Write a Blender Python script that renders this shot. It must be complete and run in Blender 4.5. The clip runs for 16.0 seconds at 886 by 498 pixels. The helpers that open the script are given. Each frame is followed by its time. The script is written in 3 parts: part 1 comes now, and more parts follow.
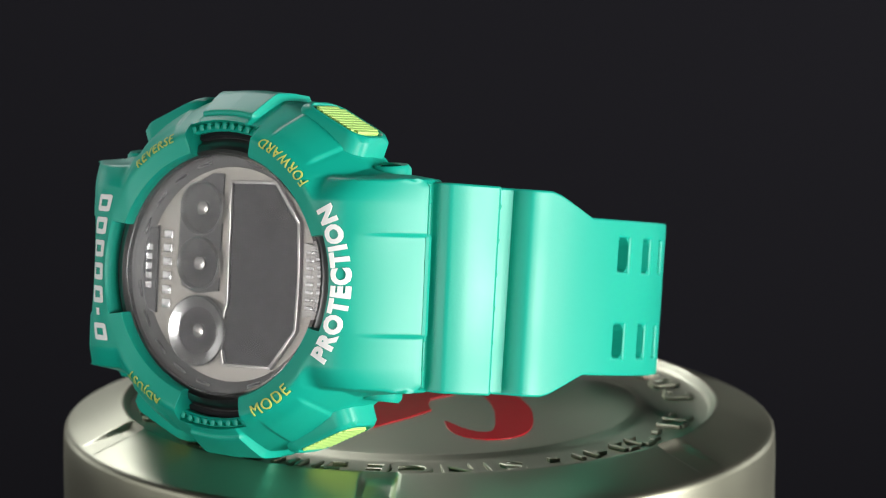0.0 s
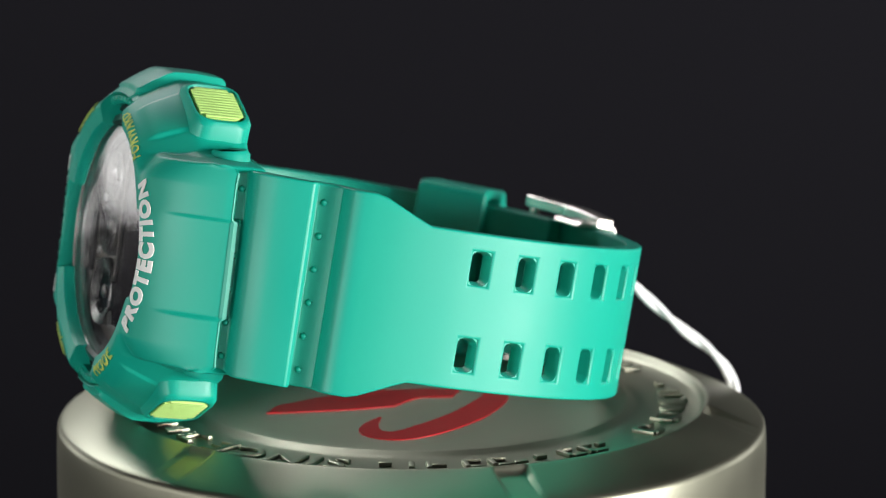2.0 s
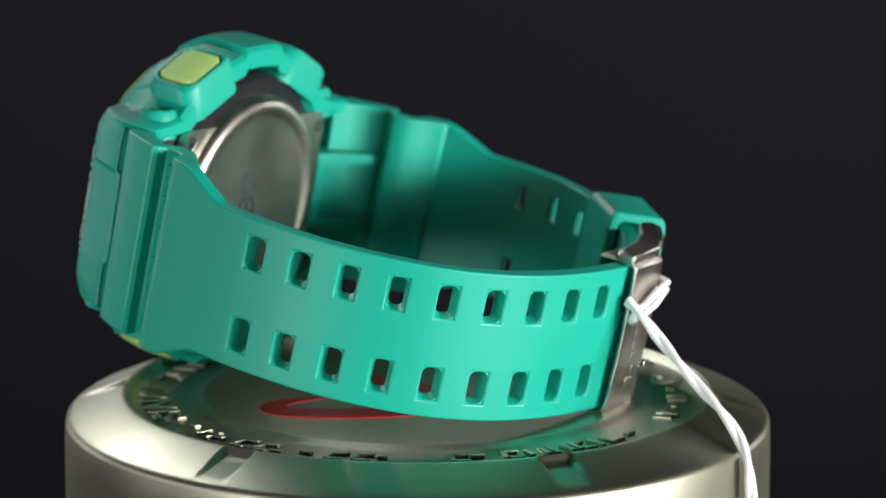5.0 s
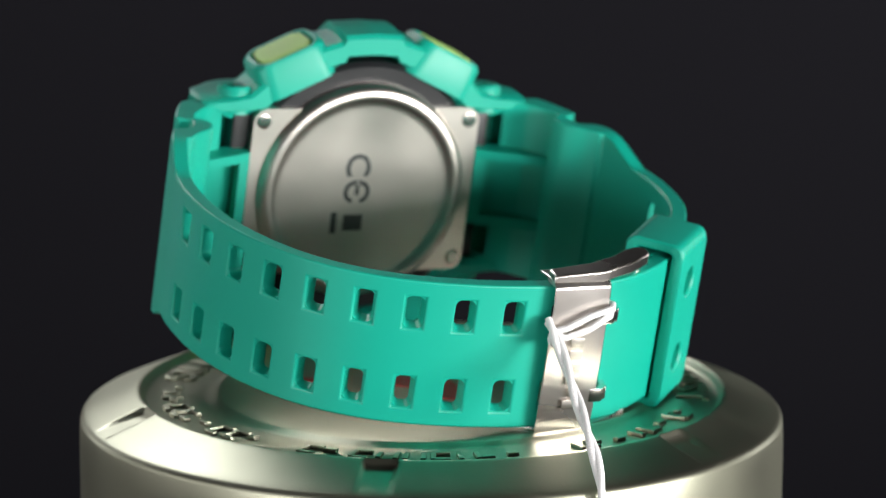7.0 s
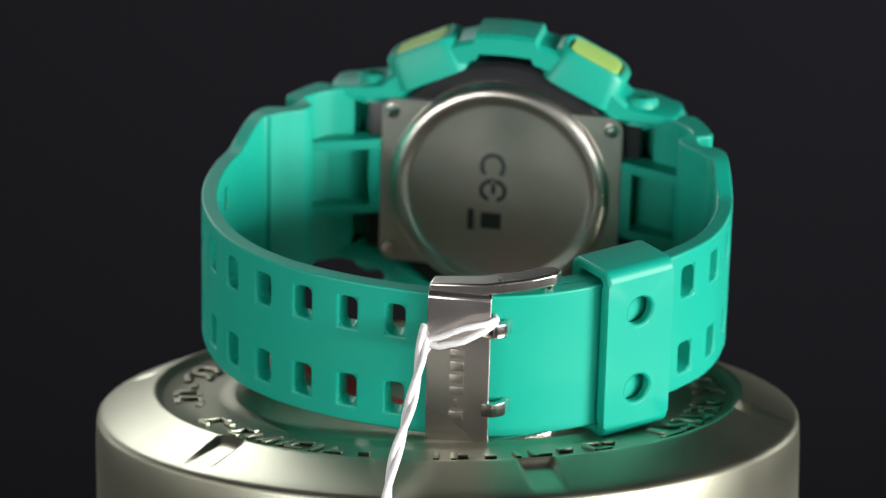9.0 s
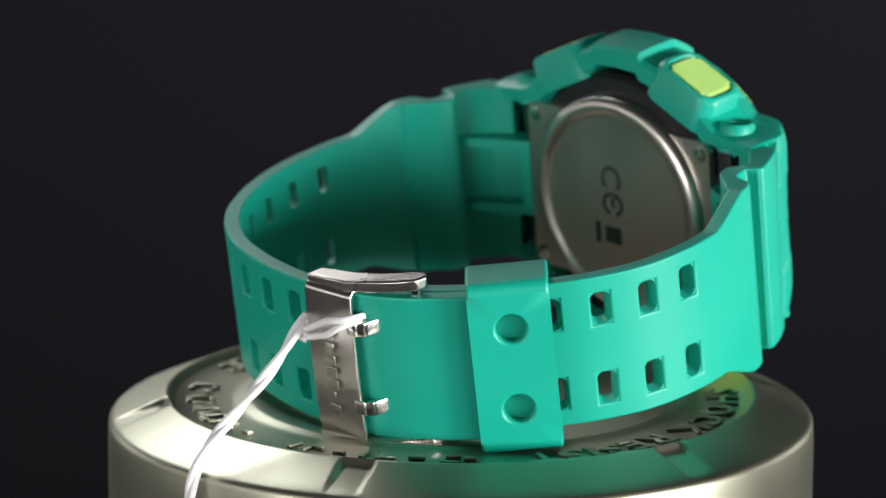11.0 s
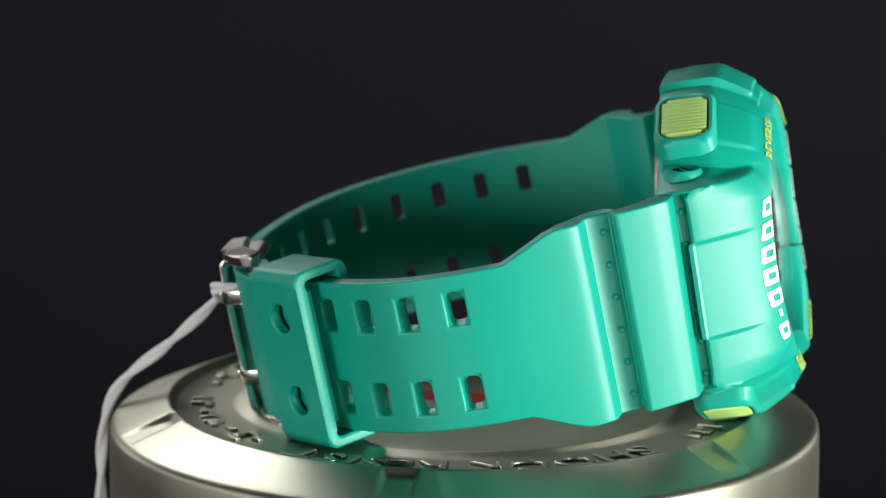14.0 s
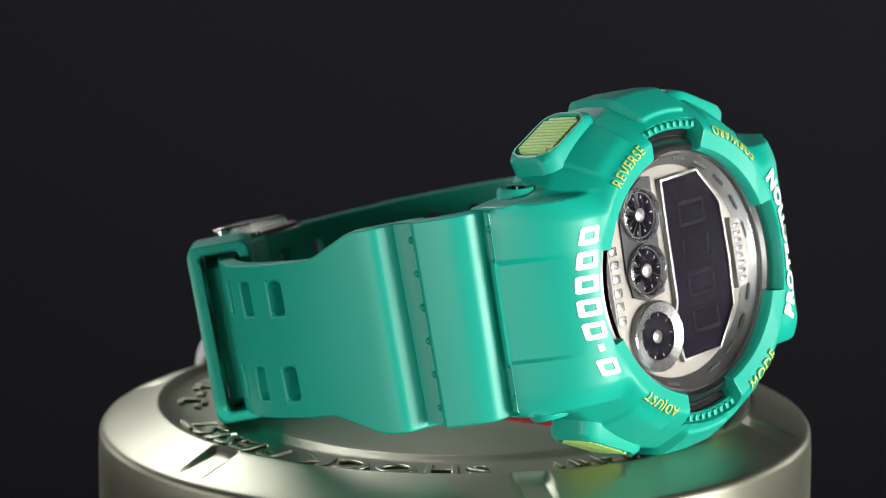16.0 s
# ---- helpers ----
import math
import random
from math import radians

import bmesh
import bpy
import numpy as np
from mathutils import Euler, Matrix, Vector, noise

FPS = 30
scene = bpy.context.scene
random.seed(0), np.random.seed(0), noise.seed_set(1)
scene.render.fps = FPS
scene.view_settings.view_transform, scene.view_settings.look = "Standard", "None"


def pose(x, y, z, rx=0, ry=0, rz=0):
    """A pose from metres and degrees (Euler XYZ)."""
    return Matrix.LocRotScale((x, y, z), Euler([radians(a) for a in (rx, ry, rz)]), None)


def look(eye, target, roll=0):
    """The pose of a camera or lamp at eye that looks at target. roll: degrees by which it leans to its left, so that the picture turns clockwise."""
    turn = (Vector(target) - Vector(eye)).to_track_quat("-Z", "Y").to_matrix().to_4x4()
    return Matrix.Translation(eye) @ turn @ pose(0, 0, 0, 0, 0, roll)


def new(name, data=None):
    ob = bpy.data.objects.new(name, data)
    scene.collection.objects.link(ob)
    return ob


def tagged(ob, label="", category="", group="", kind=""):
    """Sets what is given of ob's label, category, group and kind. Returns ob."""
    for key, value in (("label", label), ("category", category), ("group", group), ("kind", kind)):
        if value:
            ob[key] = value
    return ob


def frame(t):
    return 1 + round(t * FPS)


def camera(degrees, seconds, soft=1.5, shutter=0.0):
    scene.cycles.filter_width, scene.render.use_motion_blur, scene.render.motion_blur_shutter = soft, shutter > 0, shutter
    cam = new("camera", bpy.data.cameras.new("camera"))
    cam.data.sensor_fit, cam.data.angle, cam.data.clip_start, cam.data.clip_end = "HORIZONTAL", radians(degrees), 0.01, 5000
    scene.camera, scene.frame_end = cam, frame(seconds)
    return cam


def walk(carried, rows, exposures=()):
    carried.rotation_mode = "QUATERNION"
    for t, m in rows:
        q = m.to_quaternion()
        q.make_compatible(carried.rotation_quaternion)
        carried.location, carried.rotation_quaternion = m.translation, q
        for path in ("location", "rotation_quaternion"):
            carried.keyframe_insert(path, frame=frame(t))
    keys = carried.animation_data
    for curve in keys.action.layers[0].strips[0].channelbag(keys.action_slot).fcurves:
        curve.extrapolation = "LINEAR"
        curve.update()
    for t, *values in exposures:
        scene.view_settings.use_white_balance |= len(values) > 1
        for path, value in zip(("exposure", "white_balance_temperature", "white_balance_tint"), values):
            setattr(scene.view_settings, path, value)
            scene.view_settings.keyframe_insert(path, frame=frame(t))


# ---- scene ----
# ---- camera: a still macro lens before a turning stand ----
LIFT = 0.100                       # height of the fitted origin over the table
cam = camera(13.48, 16.0, soft=1.0)
EYE = (0.0, -0.536, 0.1196 + LIFT)
view = look(EYE, (0.0005914, -0.0108952, 0.0120555 + LIFT), 0.183)
cam.data.dof.use_dof, cam.data.dof.focus_distance, cam.data.dof.aperture_fstop = True, 0.503, 30
walk(cam, [(0, view), (16, view)])

RATE, CURVE = -0.305399, -0.0000657   # turntable: radians a second, and its slight slowing


def turn(t):
    return Matrix.Rotation(RATE * (t - 8) + CURVE * (t - 8) ** 2, 4, "Z")


TIMES = [0.5 * i for i in range(33)]

# ---- light: a dark studio with softboxes ----
world = bpy.data.worlds.new("studio_dark")
scene.world = world
world.use_nodes = True
world.node_tree.nodes["Background"].inputs[0].default_value = (0.75, 0.8, 1.0, 1)
world.node_tree.nodes["Background"].inputs[1].default_value = 0.015


def softbox(name, eye, target, sx, sy, watts, colour):
    data = bpy.data.lights.new(name, "AREA")
    data.shape, data.size, data.size_y = "RECTANGLE", sx, sy
    data.energy, data.color = watts, colour
    ob = new(name, data)
    ob.matrix_world = look(eye, target)
    return ob


AIM = (0, 0, 0.11)
softbox("softbox_key", (0.74, -0.42, 0.11), AIM, 0.36, 0.17, 12.0, (1.0, 0.985, 0.95))
softbox("softbox_front_right", (0.50, -0.71, 0.11), AIM, 0.50, 0.17, 3.2, (1.0, 0.99, 0.97))
softbox("softbox_side_right", (0.67, 0.51, 0.18), AIM, 0.38, 0.30, 0.7, (1.0, 0.99, 0.97))
softbox("softbox_side_left", (-0.88, -0.10, 0.18), AIM, 0.6, 0.34, 0.75, (1.0, 0.98, 0.95))
softbox("softbox_back_left", (-0.68, 0.56, 0.18), AIM, 0.4, 0.3, 0.6, (1.0, 0.99, 0.97))
softbox("softbox_fill", (-0.56, -0.70, 0.11), AIM, 0.42, 0.17, 3.7, (1.0, 0.985, 0.96))
softbox("softbox_back", (-0.40, 0.74, 0.80), AIM, 0.46, 0.5, 4.7, (0.98, 0.99, 1.0))
scene.view_settings.exposure = 0.0

# ---- materials ----


def material(name, colour, rough=0.5, metal=0.0, vary=0.06, grain=600.0, bump=0.03, spec=0.5, stain=60.0, coat=0.0):
    """A surface with fine grain and slow variation of colour and gloss, in object space (metres)."""
    m = bpy.data.materials.new(name)
    m.use_nodes = True
    n, l = m.node_tree.nodes, m.node_tree.links
    b = n["Principled BSDF"]
    co = n.new("ShaderNodeTexCoord")
    fine, slow = n.new("ShaderNodeTexNoise"), n.new("ShaderNodeTexNoise")
    fine.inputs["Scale"].default_value, fine.inputs["Detail"].default_value = grain, 3
    slow.inputs["Scale"].default_value, slow.inputs["Detail"].default_value = stain, 4
    for t in (fine, slow):
        l.new(co.outputs["Object"], t.inputs["Vector"])
    mix = n.new("ShaderNodeMix")
    mix.data_type = "RGBA"
    mix.inputs[6].default_value = (*[c * (1 - vary) for c in colour], 1)
    mix.inputs[7].default_value = (*[min(1, c * (1 + vary)) for c in colour], 1)
    l.new(slow.outputs["Fac"], mix.inputs[0])
    l.new(mix.outputs[2], b.inputs["Base Color"])
    r = n.new("ShaderNodeMapRange")
    r.inputs[1].default_value, r.inputs[2].default_value = 0.3, 0.7
    r.inputs[3].default_value, r.inputs[4].default_value = max(0.02, rough - 0.05), min(1, rough + 0.05)
    l.new(slow.outputs["Fac"], r.inputs[0])
    l.new(r.outputs[0], b.inputs["Roughness"])
    b.inputs["Metallic"].default_value = metal
    b.inputs["Specular IOR Level"].default_value = spec
    b.inputs["Coat Weight"].default_value = coat
    if bump:
        bp = n.new("ShaderNodeBump")
        bp.inputs["Strength"].default_value, bp.inputs["Distance"].default_value = bump, 0.0003
        l.new(fine.outputs["Fac"], bp.inputs["Height"])
        l.new(bp.outputs[0], b.inputs["Normal"])
    return m


RESIN = material("green_resin", (0.0025, 0.345, 0.25), 0.45, vary=0.05, grain=2500, bump=0.04, spec=0.42)
LIME = material("lime_rubber", (0.46, 0.72, 0.20), 0.55, vary=0.06, grain=2500, bump=0.06)
LIME_INK = material("lime_ink", (0.50, 0.60, 0.13), 0.5, bump=0)
WHITE_INK = material("white_ink", (0.82, 0.84, 0.82), 0.5, bump=0)
BLACK = material("black_plastic", (0.012, 0.012, 0.014), 0.35, vary=0.2)
STEEL = material("brushed_steel", (0.60, 0.565, 0.52), 0.32, 1.0, vary=0.08, grain=900, bump=0.05)
CHROME = material("polished_steel", (0.80, 0.76, 0.73), 0.18, 1.0, vary=0.05, bump=0.01)
BUCKLE = material("satin_buckle_steel", (0.80, 0.75, 0.71), 0.27, 1.0, vary=0.06, grain=900, bump=0.04)
GUNMETAL = material("gunmetal_dial", (0.30, 0.29, 0.28), 0.32, 1.0, vary=0.08, bump=0)
DIAL = material("taupe_dial", (0.27, 0.255, 0.23), 0.34, 1.0, vary=0.06, bump=0)
DARKRING = material("grey_metal_ring", (0.26, 0.26, 0.26), 0.32, 1.0, vary=0.08, bump=0)
SILVER = material("silver_print", (0.55, 0.55, 0.55), 0.24, 1.0, vary=0.05, bump=0)
LCD = material("dark_display", (0.006, 0.005, 0.008), 0.15, vary=0.2, bump=0, spec=0.15)
SEGMENT = material("faint_segment", (0.0085, 0.0076, 0.0108), 0.15, bump=0, spec=0.15)
INK = material("grey_etching", (0.035, 0.042, 0.04), 0.6, 0.0, bump=0)
TIN = material("champagne_tin", (0.41, 0.41, 0.32), 0.41, 1.0, vary=0.05, grain=1800, bump=0.05, stain=40)
RED = material("red_lacquer", (0.62, 0.009, 0.02), 0.35, vary=0.06, bump=0.02)
COTTON = material("white_cotton", (0.80, 0.79, 0.80), 0.9, vary=0.08, grain=3000, bump=0.5)
CLOTH = material("black_cloth", (0.0122, 0.0118, 0.0148), 1.0, vary=0.12, grain=400, bump=0.2, spec=0.0, stain=3)


def glass_material():
    m = bpy.data.materials.new("mineral_glass")
    m.use_nodes = True
    b = m.node_tree.nodes["Principled BSDF"]
    b.inputs["Base Color"].default_value = (1, 1, 1, 1)
    b.inputs["Roughness"].default_value = 0.02
    b.inputs["IOR"].default_value = 1.45
    b.inputs["Transmission Weight"].default_value = 1.0
    return m


GLASS = glass_material()

# ---- mesh helpers: shapes are drawn in millimetres ----
MM = 0.001


def part(name, bm, mat, parent=None, label="", base=(0, 0, 0), smooth=40, kind=""):
    """Links a bmesh drawn in millimetres as one mesh object, under a thing or part."""
    bmesh.ops.translate(bm, verts=bm.verts, vec=-Vector(base))
    bmesh.ops.scale(bm, verts=bm.verts, vec=(MM, MM, MM))
    bmesh.ops.recalc_face_normals(bm, faces=bm.faces)
    me = bpy.data.meshes.new(name)
    for f in bm.faces:
        f.smooth = True
    lim = radians(smooth)
    for e in bm.edges:
        if len(e.link_faces) == 2:
            e.smooth = e.calc_face_angle(0) < lim
    bm.to_mesh(me)
    bm.free()
    me.materials.append(mat)
    ob = new(name, me)
    if parent:
        ob.parent = parent
    return tagged(ob, label=label, kind=kind)


def box(bm, c, s, m=None, bevel=0.0):
    """A box with centre c and full sizes s, turned by m, its edges rounded."""
    g = bmesh.ops.create_cube(bm, size=1.0)
    vs = g["verts"]
    bmesh.ops.scale(bm, verts=vs, vec=s)
    if bevel:
        es = list({e for v in vs for e in v.link_edges})
        r = bmesh.ops.bevel(bm, geom=es, offset=bevel, segments=2, affect="EDGES", profile=0.6)
        vs = list({v for f in r["faces"] for v in f.verts} | {v for v in vs if v.is_valid})
    if m:
        bmesh.ops.transform(bm, matrix=m.to_4x4(), verts=vs)
    bmesh.ops.translate(bm, verts=vs, vec=c)
    return vs


def lathe(bm, profile, steps=96, axis="Y", centre=(0, 0, 0)):
    """Turns a profile of (radius, height) round an axis through centre."""
    cx, cy, cz = centre
    rings = []
    for r, h in profile:
        ring = []
        for i in range(steps):
            a = 2 * math.pi * i / steps
            if axis == "Y":
                p = (cx + r * math.cos(a), cy + h, cz + r * math.sin(a))
            else:
                p = (cx + r * math.cos(a), cy + r * math.sin(a), cz + h)
            ring.append(bm.verts.new(p))
        rings.append(ring)
    for a, b in zip(rings, rings[1:]):
        for i in range(steps):
            j = (i + 1) % steps
            bm.faces.new((a[i], a[j], b[j], b[i]))
    return rings


def disc(profile, steps=64, axis="Y", centre=(0, 0, 0)):
    """A closed turned solid: the profile's first and last rings are capped."""
    bm = bmesh.new()
    rings = lathe(bm, profile, steps, axis, centre)
    bm.faces.new(rings[0])
    bm.faces.new(rings[-1])
    return bm


def ring_solid(profile, steps=96, axis="Y", centre=(0, 0, 0)):
    """A closed turned ring: the profile runs once round its section."""
    bm = bmesh.new()
    lathe(bm, list(profile) + [profile[0]], steps, axis, centre)
    bmesh.ops.remove_doubles(bm, verts=bm.verts, dist=1e-5)
    return bm


def prism(bm, outline, place, h0, h1):
    """Extrudes a closed outline of (u, v); place(u, v, h) gives the point."""
    lo = [bm.verts.new(place(u, v, h0)) for u, v in outline]
    hi = [bm.verts.new(place(u, v, h1)) for u, v in outline]
    n = len(lo)
    bm.faces.new(lo)
    bm.faces.new(hi)
    for i in range(n):
        bm.faces.new((lo[i], lo[(i + 1) % n], hi[(i + 1) % n], hi[i]))


def rounded_rect(w, h, r, k=4):
    out = []
    for cx, cy, a0 in ((w / 2 - r, h / 2 - r, 0), (-w / 2 + r, h / 2 - r, 90), (-w / 2 + r, -h / 2 + r, 180), (w / 2 - r, -h / 2 + r, 270)):
        for i in range(k + 1):
            a = radians(a0 + 90 * i / k)
            out.append((cx + r * math.cos(a), cy + r * math.sin(a)))
    return out


def letters(word, size, spread=1.0, depth=0.12, bold=0.0, rounding=0.0):
    """The built-in font's letters as a bmesh in the (x, y) plane, centred, size in millimetres."""
    cu = bpy.data.curves.new("letters", "FONT")
    cu.body, cu.size, cu.extrude, cu.align_x, cu.align_y = word, size, depth, "CENTER", "CENTER"
    cu.space_character, cu.resolution_u, cu.offset = spread, 3, bold
    cu.bevel_depth, cu.bevel_resolution = rounding, 1
    ob = bpy.data.objects.new("letters", cu)
    me = bpy.data.meshes.new_from_object(ob)
    bm = bmesh.new()
    bm.from_mesh(me)
    bpy.data.objects.remove(ob)
    bpy.data.meshes.remove(me)
    return bm


def bend(bm, radius, mid, inward, height, stretch=1.0, axis="Y"):
    """Bends flat letters round a circle: mid is the angle in degrees of their middle, inward turns their tops to the centre.
    height may be a number or a function of radius and angle."""
    for v in bm.verts:
        x, y, d = v.co
        if inward:
            r, a = radius - y, radians(mid) - x * stretch / radius
        else:
            r, a = radius + y, radians(mid) + x * stretch / radius * (1 if axis == "Y" else -1)
        h = height(r, a) if callable(height) else height
        if axis == "Y":
            v.co = (r * math.cos(a), h + d, r * math.sin(a))
        else:
            v.co = (r * math.cos(a), r * math.sin(a), h + d)
    return bm


def smoothstep(a, b, x):
    x = min(1, max(0, (x - a) / (b - a)))
    return x * x * (3 - 2 * x)


# ---- the dark studio ----
def sheet(name, c, s, label):
    bm = bmesh.new()
    box(bm, [k * 1000 for k in c], [k * 1000 for k in s])
    ob = part(name, bm, CLOTH)
    return tagged(ob, label, "backdrop" if name == "backdrop" else "wall" if "wall" in name else "floor" if name == "ground" else "ceiling", kind="structure")


sheet("ground", (0, 0, -0.02), (6, 6, 0.04), "matte black cloth covering the studio table")
sheet("wall_north", (0, 2.55, 1.25), (6, 0.1, 2.5), "dark unlit studio wall")


def build_backdrop():
    """A cloth sweep: upright behind the tin, curving down on to the table."""
    prof = [(0.100, 0.001), (0.16, 0.002)]
    prof += [(0.16 + 0.22 * math.sin(radians(a)), 0.222 - 0.22 * math.cos(radians(a))) for a in range(5, 91, 5)]
    prof += [(0.38, 0.26)]
    bm = bmesh.new()
    rows = [[bm.verts.new((x * 1000, (y + d) * 1000, z * 1000)) for x in (-0.32, 0.32) for d in (0, 0.006)] for y, z in prof]
    for a, b in zip(rows, rows[1:]):
        for i, j in ((0, 2), (2, 3), (3, 1), (1, 0)):
            bm.faces.new((a[i], a[j], b[j], b[i]))
    for r in (rows[0], rows[-1]):
        bm.faces.new((r[0], r[2], r[3], r[1]))
    return tagged(part("backdrop", bm, CLOTH), "dark charcoal cloth sweep behind the tin", "backdrop", kind="structure")


build_backdrop()
sheet("wall_south", (0, -2.55, 1.25), (6, 0.1, 2.5), "dark unlit studio wall")
sheet("wall_east", (2.55, 0, 1.25), (0.1, 5, 2.5), "dark unlit studio wall")
sheet("wall_west", (-2.55, 0, 1.25), (0.1, 5, 2.5), "dark unlit studio wall")
sheet("ceiling", (0, 0, 2.55), (6, 6, 0.1), "dark unlit studio ceiling")
# ---- the round tin that the watch stands on ----
TIN_C = Vector((0.2, 4.0, -100.0))      # millimetres, in the turntable's space
TIN_TOP = -11.9


def build_tin():
    tin = tagged(new("display_tin"), "round champagne-coloured metal tin with embossed lid ring", "tin")
    base = (0, 0, -100)
    prof = [(0.01, -12.1), (16, -12.1), (28, -12.1), (31.2, -12.1), (31.9, -12.2), (32.4, -12.6), (34, -12.75), (38, -12.75), (42.0, -12.65),
            (42.5, -12.4), (42.9, -11.75), (43.25, -11.55), (43.7, -11.65), (44.1, -11.81), (45.5, -12.39), (47.5, -13.21), (49.5, -14.03), (51.0, -14.65),
            (51.5, -14.95), (51.8, -15.35), (51.9, -15.9), (52.0, -19.0), (52, -30), (52, -60), (52, -98), (51.4, -99.6), (50.5, -100), (0.01, -100)]
    steps = 720
    bm = bmesh.new()
    rings = []
    for r, h in prof:
        ring = []
        for i in range(steps):
            a = 360 * i / steps
            d = ((a - 3.5 + 30) % 60) - 30          # from the middle of the nearest notch
            w = abs(math.radians(d) * max(r, 1))
            cut = 0.0
            if 43.6 < r < 50.9 and h > -20 and w < 2.8:     # a flat-bottomed notch in the sloping shoulder
                cut = (1 - smoothstep(2.2, 2.5, w)) * (0.4 if r < 43.9 else 0.95 * (1 - (r - 44.1) / 6.9))
            ring.append(bm.verts.new((r * math.cos(math.radians(a)), r * math.sin(math.radians(a)), h - cut)))
        rings.append(ring)
    for a, b in zip(rings, rings[1:]):
        for i in range(steps):
            j = (i + 1) % steps
            bm.faces.new((a[i], a[j], b[j], b[i]))
    part("body", bm, TIN, tin, "", base, smooth=50)

    # raised lettering on the ring, read clockwise with its tops outward
    def arc_word(word, mid, size, stretch=1.0):
        bm = letters(word, size, 1.15, 0.14, -0.04, 0.2)
        bend(bm, 38.3, mid, False, -12.55, stretch, "Z")
        part("lettering", bm, TIN, tin, "embossed word on the lid ring", base)

    arc_word("SHOCK", 37, 6.6, 1.12)
    arc_word("RESIST", -6, 6.6, 1.12)
    arc_word("SINCE", 136, 6.6, 1.12)
    # worn lettering that can't be read
    rng = random.Random(4)
    for a0, a1 in ((-75, -32), (-135, -85), (160, 215), (72, 112)):
        bm = bmesh.new()
        a = a0
        while a < a1:
            kind = rng.choice((0, 1, 2))
            for k in range(2 if kind == 0 else 1):
                m = Matrix.Rotation(math.radians(a + 3.6 * k), 3, "Z")
                c = m @ Vector((38.3 + (rng.uniform(-1.2, 1.2) if kind == 1 else 0), 0, -12.5))
                s = (rng.uniform(2.6, 3.8), 0.8, 0.7) if kind != 1 else (1.1, rng.uniform(1.4, 2.4), 0.7)
                box(bm, c, s, m, 0.2)
            if kind == 2:
                m = Matrix.Rotation(math.radians(a + 2), 3, "Z")
                box(bm, m @ Vector((36.6, 0, -12.5)), (0.9, 2.2, 0.7), m, 0.2)
                box(bm, m @ Vector((40.0, 0, -12.5)), (0.9, 2.2, 0.7), m, 0.2)
            a += 5.6
        part("lettering", bm, TIN, tin, "worn embossed marks on the lid ring", base)

    # red painted emblem: a tapering stroke and a hook
    off = (TIN_C.x, TIN_C.y)
    bm = bmesh.new()
    stroke = [(-5.0, 27.0), (-1.0, 24.5), (2.6, 17), (4.4, 10), (4.2, 3), (2.4, -4.0), (-1.8, -1.6), (-1.0, 3), (-2.6, 5.4), (-5.4, 8.0), (-5.8, 14), (-5.6, 20)]
    prism(bm, [(x - off[0], y - off[1]) for x, y in stroke], lambda u, v, h: (u, v, h), -12.1, -11.95)
    part("emblem_stroke", bm, RED, tin, "glossy red painted emblem stroke", base)
    hook = [(4, -9.5, 2.0), (-1, -8.6, 4.0), (-6, -6.2, 5.2), (-13, -1, 6.2), (-18.6, 5.2, 6.4), (-21.8, 10.2, 5.8), (-21.6, 13.4, 5.0), (-19.0, 14.9, 4.0), (-15.2, 14.0, 2.6), (-11.2, 11.6, 0.5)]
    left, right = [], []
    rough, hook = [Vector(p) for p in hook], []
    for i in range(len(rough) - 1):
        a, b, c, d = rough[max(0, i - 1)], rough[i], rough[i + 1], rough[min(len(rough) - 1, i + 2)]
        for k in range(6):
            t = k / 6
            hook.append(tuple(0.5 * ((2 * b) + (c - a) * t + (2 * a - 5 * b + 4 * c - d) * t * t + (3 * b - a - 3 * c + d) * t ** 3)))
    hook.append(tuple(rough[-1]))
    for i, (x, y, w) in enumerate(hook):
        w *= 0.85
        a, b = Vector(hook[max(0, i - 1)][:2]), Vector(hook[min(len(hook) - 1, i + 1)][:2])
        d = (b - a).normalized()
        nrm = Vector((-d.y, d.x)) * w / 2
        p = Vector((x - off[0], y - off[1]))
        left.append(p + nrm)
        right.append(p - nrm)
    bm = bmesh.new()
    lo = [[bm.verts.new((p.x, p.y, z)) for p in side] for z in (-12.1, -11.95) for side in (left, right)]
    for i in range(len(hook) - 1):
        bm.faces.new((lo[2][i], lo[2][i + 1], lo[3][i + 1], lo[3][i]))
        bm.faces.new((lo[0][i], lo[0][i + 1], lo[2][i + 1], lo[2][i]))
        bm.faces.new((lo[1][i], lo[1][i + 1], lo[3][i + 1], lo[3][i]))
    part("emblem_hook", bm, RED, tin, "glossy red painted emblem hook", base)
    return tin


# ---- the watch. Its space: x from six to twelve o'clock, y out of the face, z from nine to three o'clock ----
BASE = (0.0, -38.0, -14.0)
WATCH_C = Vector((-3.081, 50.425, 14.447))
WATCH_AXES = Matrix(((0.99190, -0.10299, 0.07439), (0.11315, 0.98239, -0.14865), (-0.05777, 0.15587, 0.98609)))


DROOP = 0.044


def hung(bm):
    """Turns the strap's far end down a little about the case."""
    for v in bm.verts:
        x, y, z = v.co
        v.co = (x, y - DROOP * z * (1 - smoothstep(-28, -8, y)), z - DROOP * max(0.0, -y - 8))
    return bm


def wp(name, bm, mat, parent, label="", smooth=40):
    return part(name, bm, mat, parent, label, BASE, smooth)


